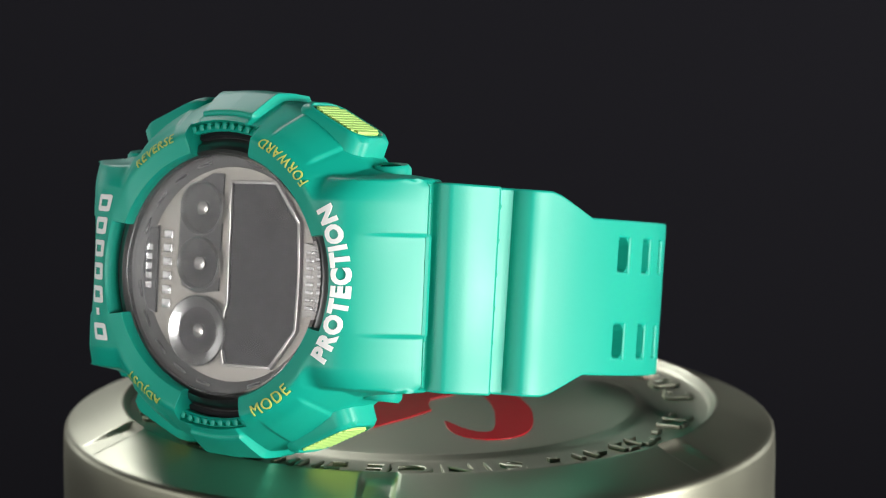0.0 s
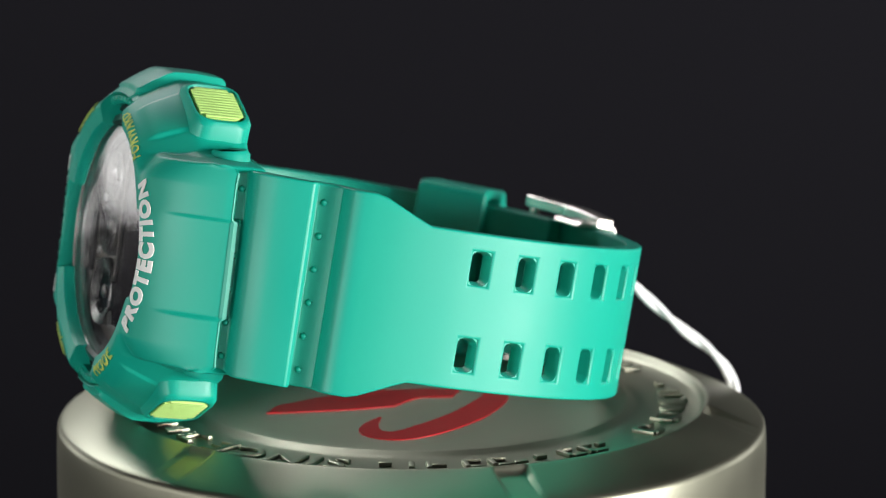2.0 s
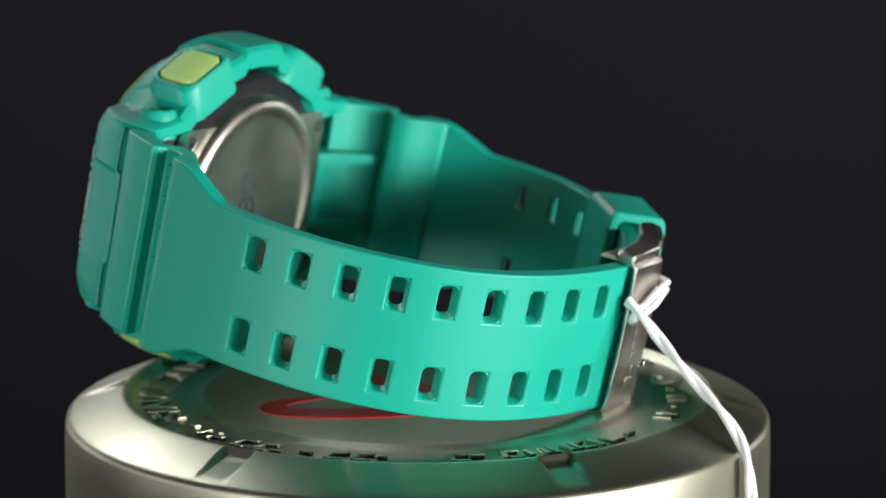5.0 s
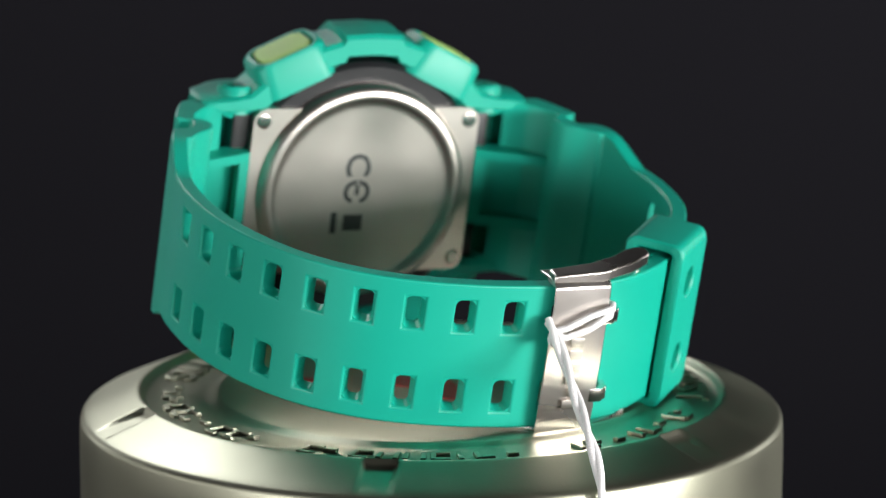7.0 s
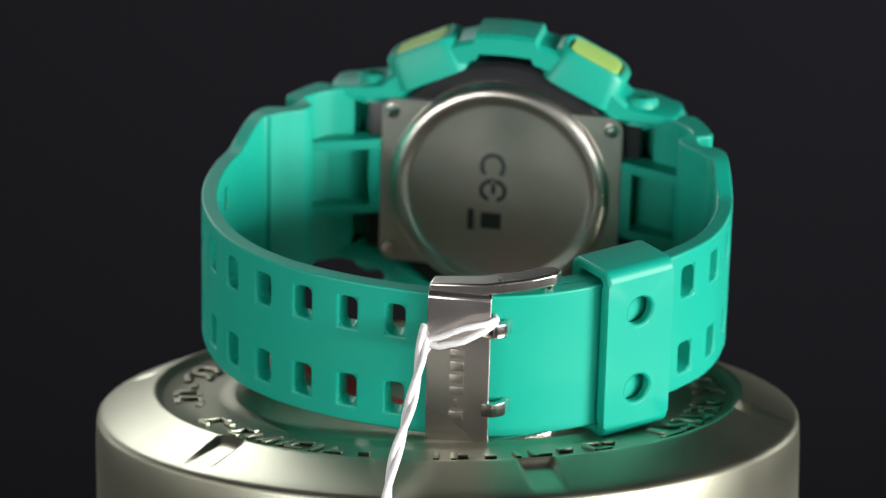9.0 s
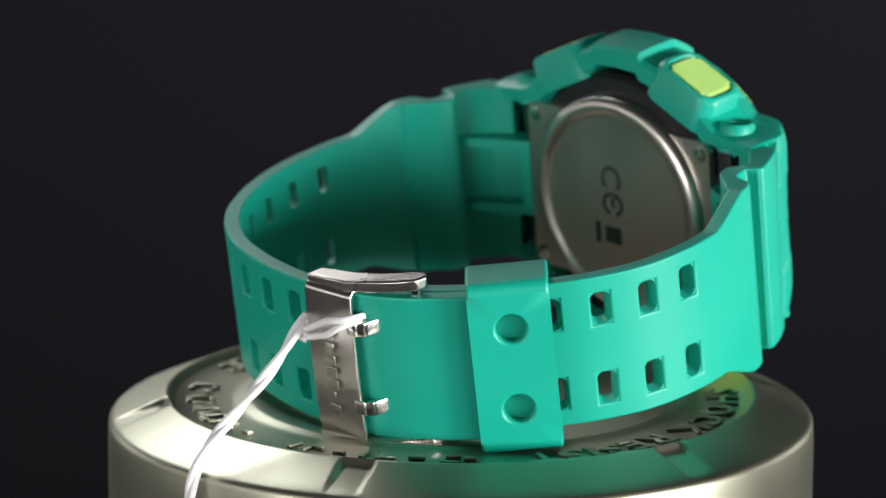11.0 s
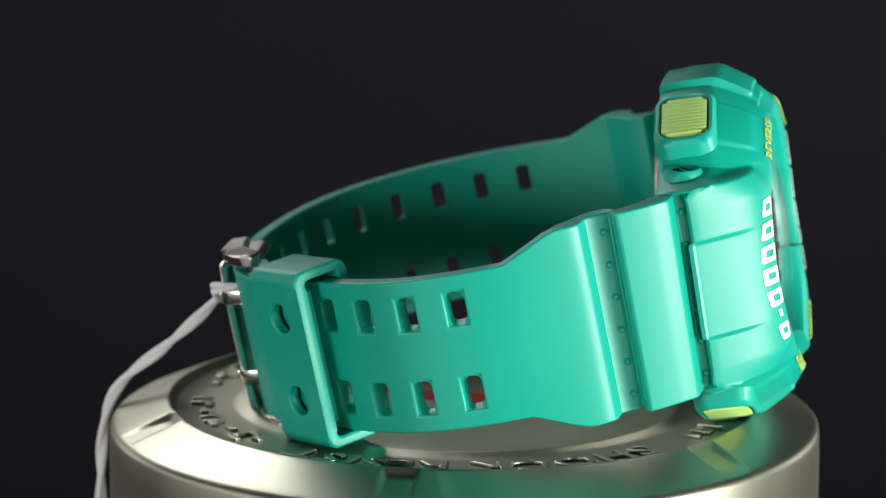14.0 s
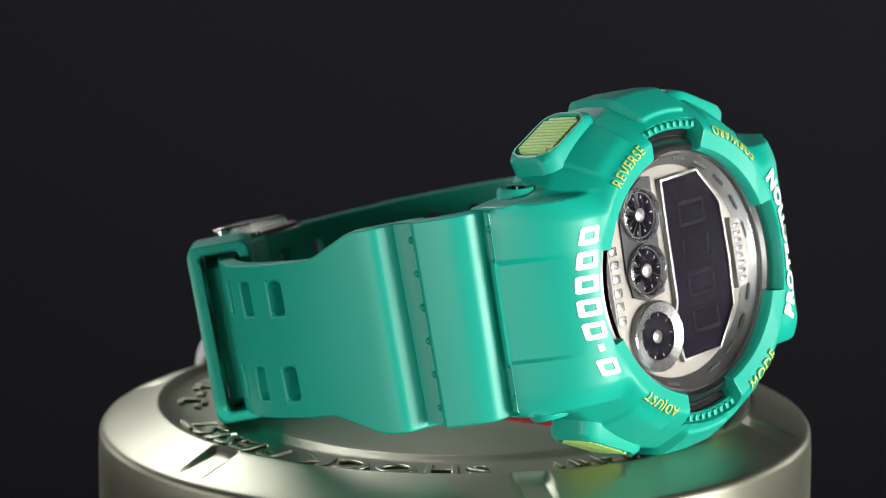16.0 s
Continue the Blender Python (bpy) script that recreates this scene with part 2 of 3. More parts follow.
OUTLINE = [(27.6, 0), (27.6, 13.2), (26.9, 14.2), (21.8, 14.7), (19.4, 15.2), (17.0, 17.4), (13.8, 19.8), (9.5, 22.3), (5.2, 23.6), (4.7, 24.6), (0, 24.85)]


def outline_radius(a):
    """Distance from the centre to the bezel's outline in the direction a."""
    c, s = abs(math.cos(a)), abs(math.sin(a))
    for (x0, z0), (x1, z1) in zip(OUTLINE, OUTLINE[1:]):
        if x0 * s - z0 * c >= -1e-9 and x1 * s - z1 * c <= 1e-9:
            dx, dz = x1 - x0, z1 - z0
            den = c * dz - s * dx
            return (x0 * dz - z0 * dx) / den
    return 25.7


def near_axis(a, step=90):
    d = math.degrees(a) % step
    return min(d, step - d)


def bezel_top(r, a):
    """Height of the bezel's upper face."""
    R = outline_radius(a)
    x, z = abs(r * math.cos(a)), abs(r * math.sin(a))
    deg = math.degrees(math.atan2(z, x))
    lug = 1 - smoothstep(13.9, 14.5, z)                 # the block that the strap is hung in
    ux = min(1, max(0, (x - 17.0) / 10.6))
    y_lug = 0.4 - 9.4 * ux ** 2.2 - 2.2 * min(1, max(0, z - 11.0) / 3.3) ** 1.4 * (1 - 0.8 * ux)
    ur = min(1, max(0, (r - 19.4) / (max(R, 24.2) - 19.4)))
    y_ring = 0.7 - 7.2 * ur ** 1.4
    w = lug * smoothstep(14.8, 17.6, x)
    y = y_ring * (1 - w) + y_lug * w
    y -= 0.25 * max(0, 19 - r)
    # scooped panel on the lug slope
    if z < 7.6 and deg < 30:
        y -= 0.75 * smoothstep(19.4 + 0.05 * z * z, 26.8, x) * (1 - smoothstep(6.5, 7.0, z))
    # blocks over the buttons and at three and nine o'clock
    y += 0.6 * smoothstep(20.6, 22.2, r) * smoothstep(47, 49, deg) * (1 - smoothstep(66, 68, deg))
    y += 0.8 * smoothstep(21.6, 22.4, r) * smoothstep(77.5, 79.5, deg)
    # step with grip dots at three and nine
    if deg > 73.5:
        y -= 1.5 * (1 - smoothstep(20.6, 20.9, r)) * smoothstep(73.5, 74.5, deg)
    return y


def inner_radius(a):
    d = near_axis(a)
    near12 = near_axis(a, 180) < 45
    lim = 20.5 if near12 else 16.0
    out = 18.6 if near12 else 19.4
    return 16.6 + (out - 16.6) * (1 - smoothstep(lim - 0.8, lim + 0.8, d))


def build_bezel(watch):
    bm = bmesh.new()
    steps, K = 900, 34
    cols = []
    for i in range(steps):
        a = 2 * math.pi * i / steps
        r0, R = inner_radius(a), outline_radius(a)
        ca, sa = math.cos(a), math.sin(a)
        col = [bm.verts.new((r * ca, y, r * sa)) for r, y in ((r0 + 0.3, -5.0), (r0, -2.2), (r0 + 0.02, bezel_top(r0, a) - 0.5))]
        for k in range(K + 1):
            r = r0 + 0.35 + (R - r0 - 0.35) * k / K
            col.append(bm.verts.new((r * ca, bezel_top(r, a), r * sa)))
        yb = col[-1].co.y
        deg = near_axis(a, 180)
        low = -10.2 if deg < 27 else -14.2
        for r, y in ((R + 0.25, yb - 0.8), (R + 0.3, (yb + low) / 2), (R, low + 0.6), (R - 0.6, low), (R - 3.2, low), (r0 + 1.5, -9.0)):
            col.append(bm.verts.new((r * ca, y, r * sa)))
        cols.append(col)
    n = len(cols[0])
    for i in range(steps):
        a, b = cols[i], cols[(i + 1) % steps]
        for k in range(n):
            m = (k + 1) % n
            bm.faces.new((a[k], a[m], b[m], b[k]))
    bezel = wp("bezel", bm, RESIN, watch, "moulded green resin bezel", 38)
    # grip dots on the steps at three and nine o'clock
    for side in (90, -90):
        for k in range(-4, 5):
            bm = bmesh.new()
            a = math.radians(side + 3.7 * k)
            m = Matrix.Rotation(-a, 3, "Y")
            box(bm, (20.1 * math.cos(a), bezel_top(20.1, a) + 0.1, 20.1 * math.sin(a)), (0.9, 0.8, 0.7), m, 0.2)
            wp("grip_dot", bm, RESIN, bezel)
    # white and lime lettering
    def word(text, mid, size, radius, inward, mat, stretch, bold=0.0):
        bm = letters(text, size, 1.12, 0.06, bold)
        bmesh.ops.subdivide_edges(bm, edges=[e for e in bm.edges if e.calc_length() > 0.7], cuts=2, use_grid_fill=True)
        bend(bm, radius, mid, inward, lambda r, a: bezel_top(r, a) + (0.22 if mat == WHITE_INK else 0.28), stretch)
        wp("lettering", bm, mat, bezel, "printed word on the bezel")

    word("PROTECTION", 180, 3.0, 20.7, True, WHITE_INK, 1.06, 0.16)
    word("MODE", 237, 2.15, 19.5, True, LIME_INK, 1.08, 0.0)
    word("FORWARD", 125, 1.8, 19.7, True, LIME_INK, 1.0, 0.0)
    word("REVERSE", 57, 1.8, 19.6, False, LIME_INK, 1.0, 0.0)
    word("ADJUST", -56, 1.8, 19.5, False, LIME_INK, 1.0, 0.0)
    # maker's mark over twelve o'clock: plain white blocks
    for k, (w, h) in enumerate(((3.1, 2.8), (1.6, 0.8), (3.1, 2.8), (3.1, 2.8), (3.1, 2.8), (3.1, 2.8), (3.1, 2.8))):
        bm = bmesh.new()
        mid = (-10.2, -7.1, -4.4, -0.8, 2.8, 6.4, 10.0)[k]
        bmesh.ops.create_grid(bm, x_segments=10, y_segments=8, size=0.5)
        if h > 1:
            # hollow block: only the rim of the patch is printed
            core = [f for f in bm.faces if abs(f.calc_center_median().x) < 0.16 and abs(f.calc_center_median().y) < 0.2]
            bmesh.ops.delete(bm, geom=core, context="FACES")
        w *= 0.9
        mid *= 0.88
        bmesh.ops.scale(bm, verts=bm.verts, vec=(w - 0.45, h * 1.02, 1))
        for v in bm.verts:
            if h > 1 and abs(v.co.x) > (w - 0.45) * 0.49 and abs(v.co.y) > h * 0.5:
                v.co.x *= 0.9
                v.co.y *= 0.93
            z = v.co.x + mid
            x = 20.7 + v.co.y - z * z / 62
            r, a = math.hypot(x, z), math.atan2(z, x)
            v.co = (r * math.cos(a), bezel_top(r, a) + 0.12, r * math.sin(a))
        wp("brand_block", bm, WHITE_INK, bezel, "white printed mark")
    return bezel


def build_buttons(watch):
    for sx, sz in ((1, 1), (-1, 1), (1, -1), (-1, -1)):
        a = math.atan2(sz * 0.906, sx * 0.424)
        out = Vector((math.cos(a), 0, math.sin(a)))
        tan = Vector((-math.sin(a), 0, math.cos(a)))
        mid = Vector((sx * 13.2, -10.2, sz * 20.7)) + out * 0.3

        def place(u, v, h):
            return mid + tan * u + Vector((0, v, 0)) + out * h

        # the guard: a thick rounded frame round the button
        bm = bmesh.new()
        loops = []
        for w, hgt, rad, h in ((12.6, 9.0, 2.6, -5.0), (11.9, 8.6, 2.6, 0.1), (10.7, 7.9, 2.5, 0.75), (9.7, 7.2, 2.2, 0.8), (8.9, 6.6, 1.9, 0.3), (8.8, 6.5, 1.9, -1.5)):
            loops.append([bm.verts.new(place(u, v, h)) for u, v in rounded_rect(w, hgt, rad, 6)])
        for p, q in zip(loops, loops[1:]):
            for i in range(len(p)):
                j = (i + 1) % len(p)
                bm.faces.new((p[i], p[j], q[j], q[i]))
        wp("button_guard", bm, RESIN, watch, "raised green guard round a push button")
        # the button with fine ribs across its face
        bm = bmesh.new()
        prism(bm, rounded_rect(8.3, 6.1, 1.7, 5), place, -2.0, 0.7)
        for k in range(11):
            u = -3.6 + 7.2 * k / 10
            vs = box(bm, (0, 0, 0), (0.58, 6.3 if abs(u) < 2.9 else 4.9, 0.9), None, 0.12)
            for q in vs:
                q.co = place(q.co.x + u, q.co.y, q.co.z + 0.45)
        wp("push_button", bm, LIME, watch, "ribbed lime yellow push button")


def build_screw(watch, centre, axis, radius, boss):
    """A small screw head; axis is the way that it faces."""
    axis = Vector(axis).normalized()
    side = axis.orthogonal().normalized()
    m = Matrix((side, axis.cross(side), axis)).transposed()
    par = watch
    if boss:
        bm = ring_solid([(radius + 0.15, 0.1), (radius + 1.1, 0.25), (radius + 1.5, -0.3), (radius + 1.6, -4), (radius + 0.1, -4)], 28, "Z")
        bmesh.ops.transform(bm, matrix=Matrix.Translation(centre) @ m.to_4x4(), verts=bm.verts)
        par = wp("screw_boss", bm, RESIN, watch)
    bm = disc([(radius * 0.5, -0.25), (radius, -0.35), (radius, -3.5)], 24, "Z")
    box(bm, (0, 0, -0.15), (radius * 1.5, radius * 0.3, 0.3))
    bmesh.ops.transform(bm, matrix=Matrix.Translation(centre) @ m.to_4x4(), verts=bm.verts)
    wp("screw", bm, CHROME, par, "small steel screw")


def build_case(watch):
    case = wp("case", disc([(19.9, -5.6), (20.3, -6.0), (20.3, -13.2), (19.6, -13.9), (17.5, -13.9)], 96), BLACK, watch, "black plastic inner case")
    bm = bmesh.new()
    box(bm, (0, -9.5, 0), (43, 7.0, 25.0), None, 0.8)
    wp("case_lug", bm, BLACK, case)
    # inner flange rings seen round the glass
    wp("flange_ring", ring_solid([(16.4, -3.0), (16.5, -1.6), (17.0, -1.2), (17.9, -1.6), (18.4, -2.6), (19.6, -3.0), (19.6, -4.2), (16.4, -4.2)], 128), DARKRING, case, "grey metal ring round the dial")
    wp("gasket_ring", ring_solid([(18.6, -2.4), (18.9, -2.1), (19.5, -2.4), (19.5, -3.2), (18.6, -3.2)], 128), BLACK, case)
    # back plate with four ears, and the round screwed-down cover
    bm = bmesh.new()
    prism(bm, rounded_rect(37.6, 26.6, 2.2), lambda u, v, h: (u, h, v), -13.6, -14.8)
    back = wp("case_back", bm, STEEL, watch, "satin stainless steel case back")
    wp("cover", disc([(17.2, -13.8), (17.2, -15.0), (16.9, -15.6), (16.3, -16.05), (15.6, -16.2), (15.0, -16.05), (14.6, -15.75), (14.3, -15.6), (13.6, -15.55), (6, -15.55), (0.02, -15.55)], 128), STEEL, back, "round brushed steel cover")
    for x in (-17.1, 17.1):
        for z in (-11.3, 11.3):
            build_screw(back, Vector((x, -15.25, z)), (0, -1, 0), 1.15, False)
    def etch(bm, x, z):
        for v in bm.verts:
            u, w, d = v.co
            v.co = (x + w, -15.57 - d - 0.02, z - u)
        return bm
    wp("conformity_mark", etch(letters("C\u0404", 5.6, 1.1, 0.02, 0.12), -1.2, 2.2), INK, back, "dark etched conformity mark")
    bm = bmesh.new()
    box(bm, (-4.2, -15.6, -5.0), (1.0, 0.06, 3.4))
    box(bm, (-1.0, -15.6, -5.0), (3.2, 0.06, 2.6))
    wp("etching", bm, INK, back)
    return case


def build_dial(watch):
    Y = -4.6
    dial = wp("dial", disc([(16.6, Y - 0.8), (16.6, Y), (0.02, Y)], 96), DIAL, watch, "taupe grey metallic dial")
    # the dark display under its frame
    outl = [(0.4, 12.6), (-7.2, 12.8), (-11.2, 7.6), (-11.5, 0), (-11.2, -7.0), (-7.2, -12.2), (0.6, -12.4), (1.6, -8), (0.4, -4), (0.4, 4)]
    bm = bmesh.new()
    prism(bm, outl, lambda u, v, h: (u, h, v), Y, Y + 0.35)
    display = wp("display", bm, LCD, dial, "dark negative liquid crystal display")
    for k in range(4):
        bm = bmesh.new()
        zc = (7.2, 2.4, -2.6, -7.6)[k]
        for dx, dz, w, h in ((0, 1.5, 5.0, 0.6), (0, -1.5, 5.0, 0.6), (2.5, 0, 0.6, 3.0), (-2.5, 0, 0.6, 3.0)):
            if k == 1 and dx == 0:
                continue
            box(bm, (-5.4 + dx, Y + 0.355, zc + dz), (w, 0.03, h))
        wp("segment", bm, SEGMENT, display)
    bm = bmesh.new()
    for i in range(len(outl)):
        a, b = Vector(outl[i]), Vector(outl[(i + 1) % len(outl)])
        mid, d = (a + b) / 2, b - a
        m = Matrix.Rotation(-math.atan2(d.y, d.x), 3, "Y")
        box(bm, (mid.x, Y + 0.4, mid.y), (d.length + 0.3, 0.8, 0.45), m, 0.1)
    wp("display_frame", bm, GUNMETAL, dial, "bright silver display frame")
    # three round graph eyes
    for x, z, r in ((5.2, 8.8, 3.7), (5.4, 1.2, 3.7), (5.2, -8.0, 4.9)):
        big = r > 4
        eye = wp("graph_eye", ring_solid([(r, Y), (r, Y + 0.9), (r - 0.25, Y + 1.1), (r - (1.6 if big else 0.45), Y + 0.7), (r - (1.7 if big else 0.6), Y)], 48, "Y", (x, 0, z)),
                 SILVER, dial, "bright bevelled ring of a small round display")
        wp("eye_display", disc([(r - 0.7, Y), (r - 0.7, Y + 0.3), (0.02, Y + 0.3)], 40, "Y", (x, 0, z)), LCD, eye)
        bm = bmesh.new()
        for k in range(10):
            a = 2 * math.pi * k / 10
            m = Matrix.Rotation(-a, 3, "Y")
            q = (r - 1.25) if not big else r - 2.0
            box(bm, (x + q * math.cos(a), Y + 0.33, z + q * math.sin(a)), (0.4, 0.06, 0.15), m)
        wp("eye_scale", bm, GUNMETAL, eye)
        wp("eye_hub", disc([(0.95, Y), (0.95, Y + 0.5), (0.8, Y + 0.6)], 24, "Y", (x, 0, z)), GUNMETAL, eye)
    # raised panel that carries the eyes
    bm = bmesh.new()
    prism(bm, [(2.0, 13.6), (3.6, 13.8), (7.6, 11.6), (9.2, 8.4), (9.3, 2), (8.6, -2.0), (6, -3.0), (2.2, -2.4)], lambda u, v, h: (u, h, v), Y, Y + 0.3)
    wp("eye_panel", bm, BLACK, dial, "black panel under the two small eyes")
    # brand plates: dark plate with light bars
    bm = bmesh.new()
    prism(bm, [(12.8, 6.0), (14.8, 5.4), (15.8, 0), (14.8, -5.4), (12.8, -6.0)], lambda u, v, h: (u, h, v), Y, Y + 0.5)
    plate = wp("brand_plate", bm, BLACK, dial, "dark brand plate")
    for k in range(5):
        bm = bmesh.new()
        box(bm, (14.1, Y + 0.52, -2.2 + 1.3 * k), (1.0, 0.05, 0.8))
        wp("brand_block", bm, SILVER, plate)
    for k in range(6):
        bm = bmesh.new()
        box(bm, (11.2, Y + 0.05, -4.6 + 1.9 * k), (1.5, 0.3, 1.2), None, 0.12)
        wp("brand_block", bm, SILVER, dial)
    # ribbed silver badge at six o'clock
    bm = bmesh.new()
    prism(bm, [(-12.4, 5.0), (-14.4, 4.6), (-15.6, 0), (-14.4, -4.6), (-12.4, -5.0)], lambda u, v, h: (u, h, v), Y, Y + 0.9)
    badge = wp("badge", bm, GUNMETAL, dial, "ribbed silver badge at six o'clock")
    for k in range(8):
        bm = bmesh.new()
        box(bm, (-13.5, Y + 0.95, -3.7 + 1.06 * k), (1.3, 0.2, 0.5), None, 0.08)
        wp("badge_rib", bm, SILVER, badge)
    # inclined ring with small unreadable print
    ring = wp("index_ring", ring_solid([(14.6, Y + 0.1), (16.5, Y + 1.5), (16.6, Y + 0.1)], 128), DARKRING, dial, "sloped grey index ring")
    for k in range(22):
        if k % 11 in (0, 5):
            continue
        a = math.radians(360 * k / 22 + 6)
        m = Matrix.Rotation(-a, 3, "Y")
        bm = bmesh.new()
        box(bm, (15.5 * math.cos(a), Y + 0.85, 15.5 * math.sin(a)), (0.55, 0.12, 2.4), m)
        wp("index_mark", bm, BLACK, ring)
    # the glass
    glass = wp("glass", disc([(16.45, -2.6), (16.45, -1.55), (16.1, -1.25), (0.02, -1.2)], 96), GLASS, watch, "clear flat mineral glass")
    glass.visible_shadow = False
    return dial


# ---- the strap ----
def sweep(stations, holes, hz, zs=(-10.8, 10.8)):
    """A strap through stations (outer x, y, inner x, y, half width); holes: index ranges of stations cut in two rows hz = (z0, z1)."""
    bm = bmesh.new()
    z0, z1 = hz
    outer, inner = [], []
    for ox, oy, ix, iy, w in stations:
        zrow = [-w, -z1, -z0, 0, z0, z1, w]
        outer.append([bm.verts.new((ox, oy, z)) for z in zrow])
        inner.append([bm.verts.new((ix, iy, z)) for z in zrow])
    n, c = len(stations), 6
    # the slots narrow inward
    for i in holes:
        for a, b, f in ((i, i + 1, 0.16), (i + 1, i, 0.16)):
            way = Vector(stations[b][2:4]) - Vector(stations[a][2:4])
            for k, dz in ((1, 0.5), (2, -0.5), (4, 0.5), (5, -0.5)):
                inner[a][k].co += Vector((way.x * f, way.y * f, dz))
    cells = {(i, k) for i in range(n - 1) for k in range(c)} - {(i, k) for i in holes for k in (1, 4)}
    for i, k in cells:
        for g in (outer, inner):
            bm.faces.new((g[i][k], g[i][k + 1], g[i + 1][k + 1], g[i + 1][k]))
        for (di, dk), (p, q) in {(-1, 0): ((i, k), (i, k + 1)), (1, 0): ((i + 1, k), (i + 1, k + 1)), (0, -1): ((i, k), (i + 1, k)), (0, 1): ((i, k + 1), (i + 1, k + 1))}.items():
            if (i + di, k + dk) not in cells:
                bm.faces.new((outer[p[0]][p[1]], outer[q[0]][q[1]], inner[q[0]][q[1]], inner[p[0]][p[1]]))
    return bm


def slot_corners(stations, holes, hz):
    """Rounded corners inside the slots that sweep() leaves square."""
    bm = bmesh.new()
    for i in holes:
        for sgn in (-1, 1):
            def place(u, v, h):
                a, b = stations[i], stations[i + 1]
                ui = 0.16 + 0.68 * u
                ox, oy = a[0] + (b[0] - a[0]) * u, a[1] + (b[1] - a[1]) * u
                ix, iy = a[2] + (b[2] - a[2]) * ui, a[3] + (b[3] - a[3]) * ui
                zo = sgn * (hz[0] + (hz[1] - hz[0]) * v)
                zi = sgn * (hz[0] + 0.5 + (hz[1] - hz[0] - 1.0) * v)
                y = oy + (iy - oy) * h
                return (ox + (ix - ox) * h, y, zo + (zi - zo) * h)
            ru, rv = 0.33, 0.2
            arc = [(ru * (1 - math.sin(t)), rv * (1 - math.cos(t))) for t in (0, 0.39, 0.785, 1.18, 1.571)]
            for fu in (0, 1):
                for fv in (0, 1):
                    shape = [(-0.06, -0.04), (ru, -0.04)] + arc + [(-0.06, rv)]
                    prism(bm, [(abs(fu - u) if u >= 0 else (u if fu == 0 else 1 - u), abs(fv - v) if v >= 0 else (v if fv == 0 else 1 - v)) for u, v in shape], place, 0.13, 0.9)
    bmesh.ops.recalc_face_normals(bm, faces=bm.faces)
    return bm


def curve_points(pts, step):
    """Points spaced along a Catmull-Rom curve through pts, with their outward normals."""
    P = [Vector(p) for p in pts]
    fine = []
    for i in range(len(P) - 1):
        a, b, c, d = P[max(0, i - 1)], P[i], P[i + 1], P[min(len(P) - 1, i + 2)]
        for k in range(20):
            t = k / 20
            fine.append(0.5 * ((2 * b) + (c - a) * t + (2 * a - 5 * b + 4 * c - d) * t * t + (3 * b - a - 3 * c + d) * t ** 3))
    fine.append(P[-1])
    s = [0.0]
    for a, b in zip(fine, fine[1:]):
        s.append(s[-1] + (b - a).length)
    return fine, s


def at_length(fine, s, q):
    i = max(0, min(len(s) - 2, int(np.searchsorted(s, q)) - 1))
    f = (q - s[i]) / max(1e-9, s[i + 1] - s[i])
    p = fine[i].lerp(fine[i + 1], f)
    a, b = fine[max(0, i - 2)], fine[min(len(fine) - 1, i + 3)]
    d = (b - a).normalized()
    return p, d


# the ridged end by the case: outer x, y, inner x, y, half width (right-hand side; mirrored for six o'clock)
ROOT = [(25.6, -9.6, 23.4, -13.4, 13.6), (26.5, -10.1, 24.4, -13.8, 14.0), (26.9, -11.6, 25.2, -14.2, 14.0), (29.3, -11.9, 26.4, -14.6, 14.1),
        (30.0, -12.3, 27.2, -15.2, 14.1), (31.4, -14.6, 28.5, -16.4, 14.1), (32.6, -17.0, 29.8, -18.0, 14.1), (33.2, -18.6, 30.2, -19.2, 14.1), (32.7, -19.3, 29.2, -20.0, 14.1),
        (31.0, -19.8, 28.2, -21.0, 14.0), (31.5, -21.9, 28.6, -22.6, 14.0), (32.3, -22.9, 29.6, -23.8, 14.0), (34.8, -23.3, 31.4, -25.0, 14.0), (35.4, -23.8, 32.6, -26.0, 14.0), (36.0, -24.9, 33.4, -27.0, 14.0)]


def strap_stations(sign, pts, first, pitch, count, wide):
    """The smooth length after the ridged root, with station pairs at the holes."""
    fine, s = curve_points([(x * sign, y) for x, y in pts], 1)
    total = s[-1]
    qs = {0.0}
    marks = []
    for k in range(count):
        a = first + pitch * k
        marks.append((a, a + 3.0))
        qs |= {a, a + 3.0}
    q = 0.0
    while q < total:
        if all(not (a - 0.7 < q < b + 0.7) for a, b in marks):
            qs.add(q)
        q += 1.6
    qs.add(total)
    qs = sorted(qs)
    rows, holes = [], []
    for i, q in enumerate(qs):
        p, d = at_length(fine, s, q)
        nrm = Vector((-d.y, d.x)) if sign < 0 else Vector((d.y, -d.x))
        if nrm.dot(p - Vector((0, -40))) < 0:
            nrm = -nrm
        thick = 2.4
        inn = p - nrm * thick
        rows.append((p.x, p.y, inn.x, inn.y, wide(p.y, q, total)))
        if any(abs(q - a) < 1e-6 for a, b in marks):
            holes.append(i)
    return rows, holes


def shoulder(y):
    if y > -27.0:
        return 14.0
    if y < -34.0:
        return 10.8
    return 14.0 - 3.2 * (-27.0 - y) / 7.0


LONG = [(36.5, -26.4), (37.5, -30), (38.4, -35), (38.9, -40.5), (38.5, -48), (36.8, -55), (33.8, -61.6), (29.6, -67.4), (24.0, -72.0), (17.8, -75.1), (11, -77.1), (4.3, -78.2),
        (-3, -78.6), (-10.5, -77.8), (-17, -75.4), (-23, -71.4), (-27.6, -67.2), (-30.4, -64.2)]
SHORT = [(36.5, -26.4), (37.5, -30), (38.5, -35), (38.9, -41), (37.9, -48.6), (35.0, -55), (31.0, -60.6), (26.4, -65.4), (21, -69.8), (15.4, -73.2), (11.2, -75.0)]


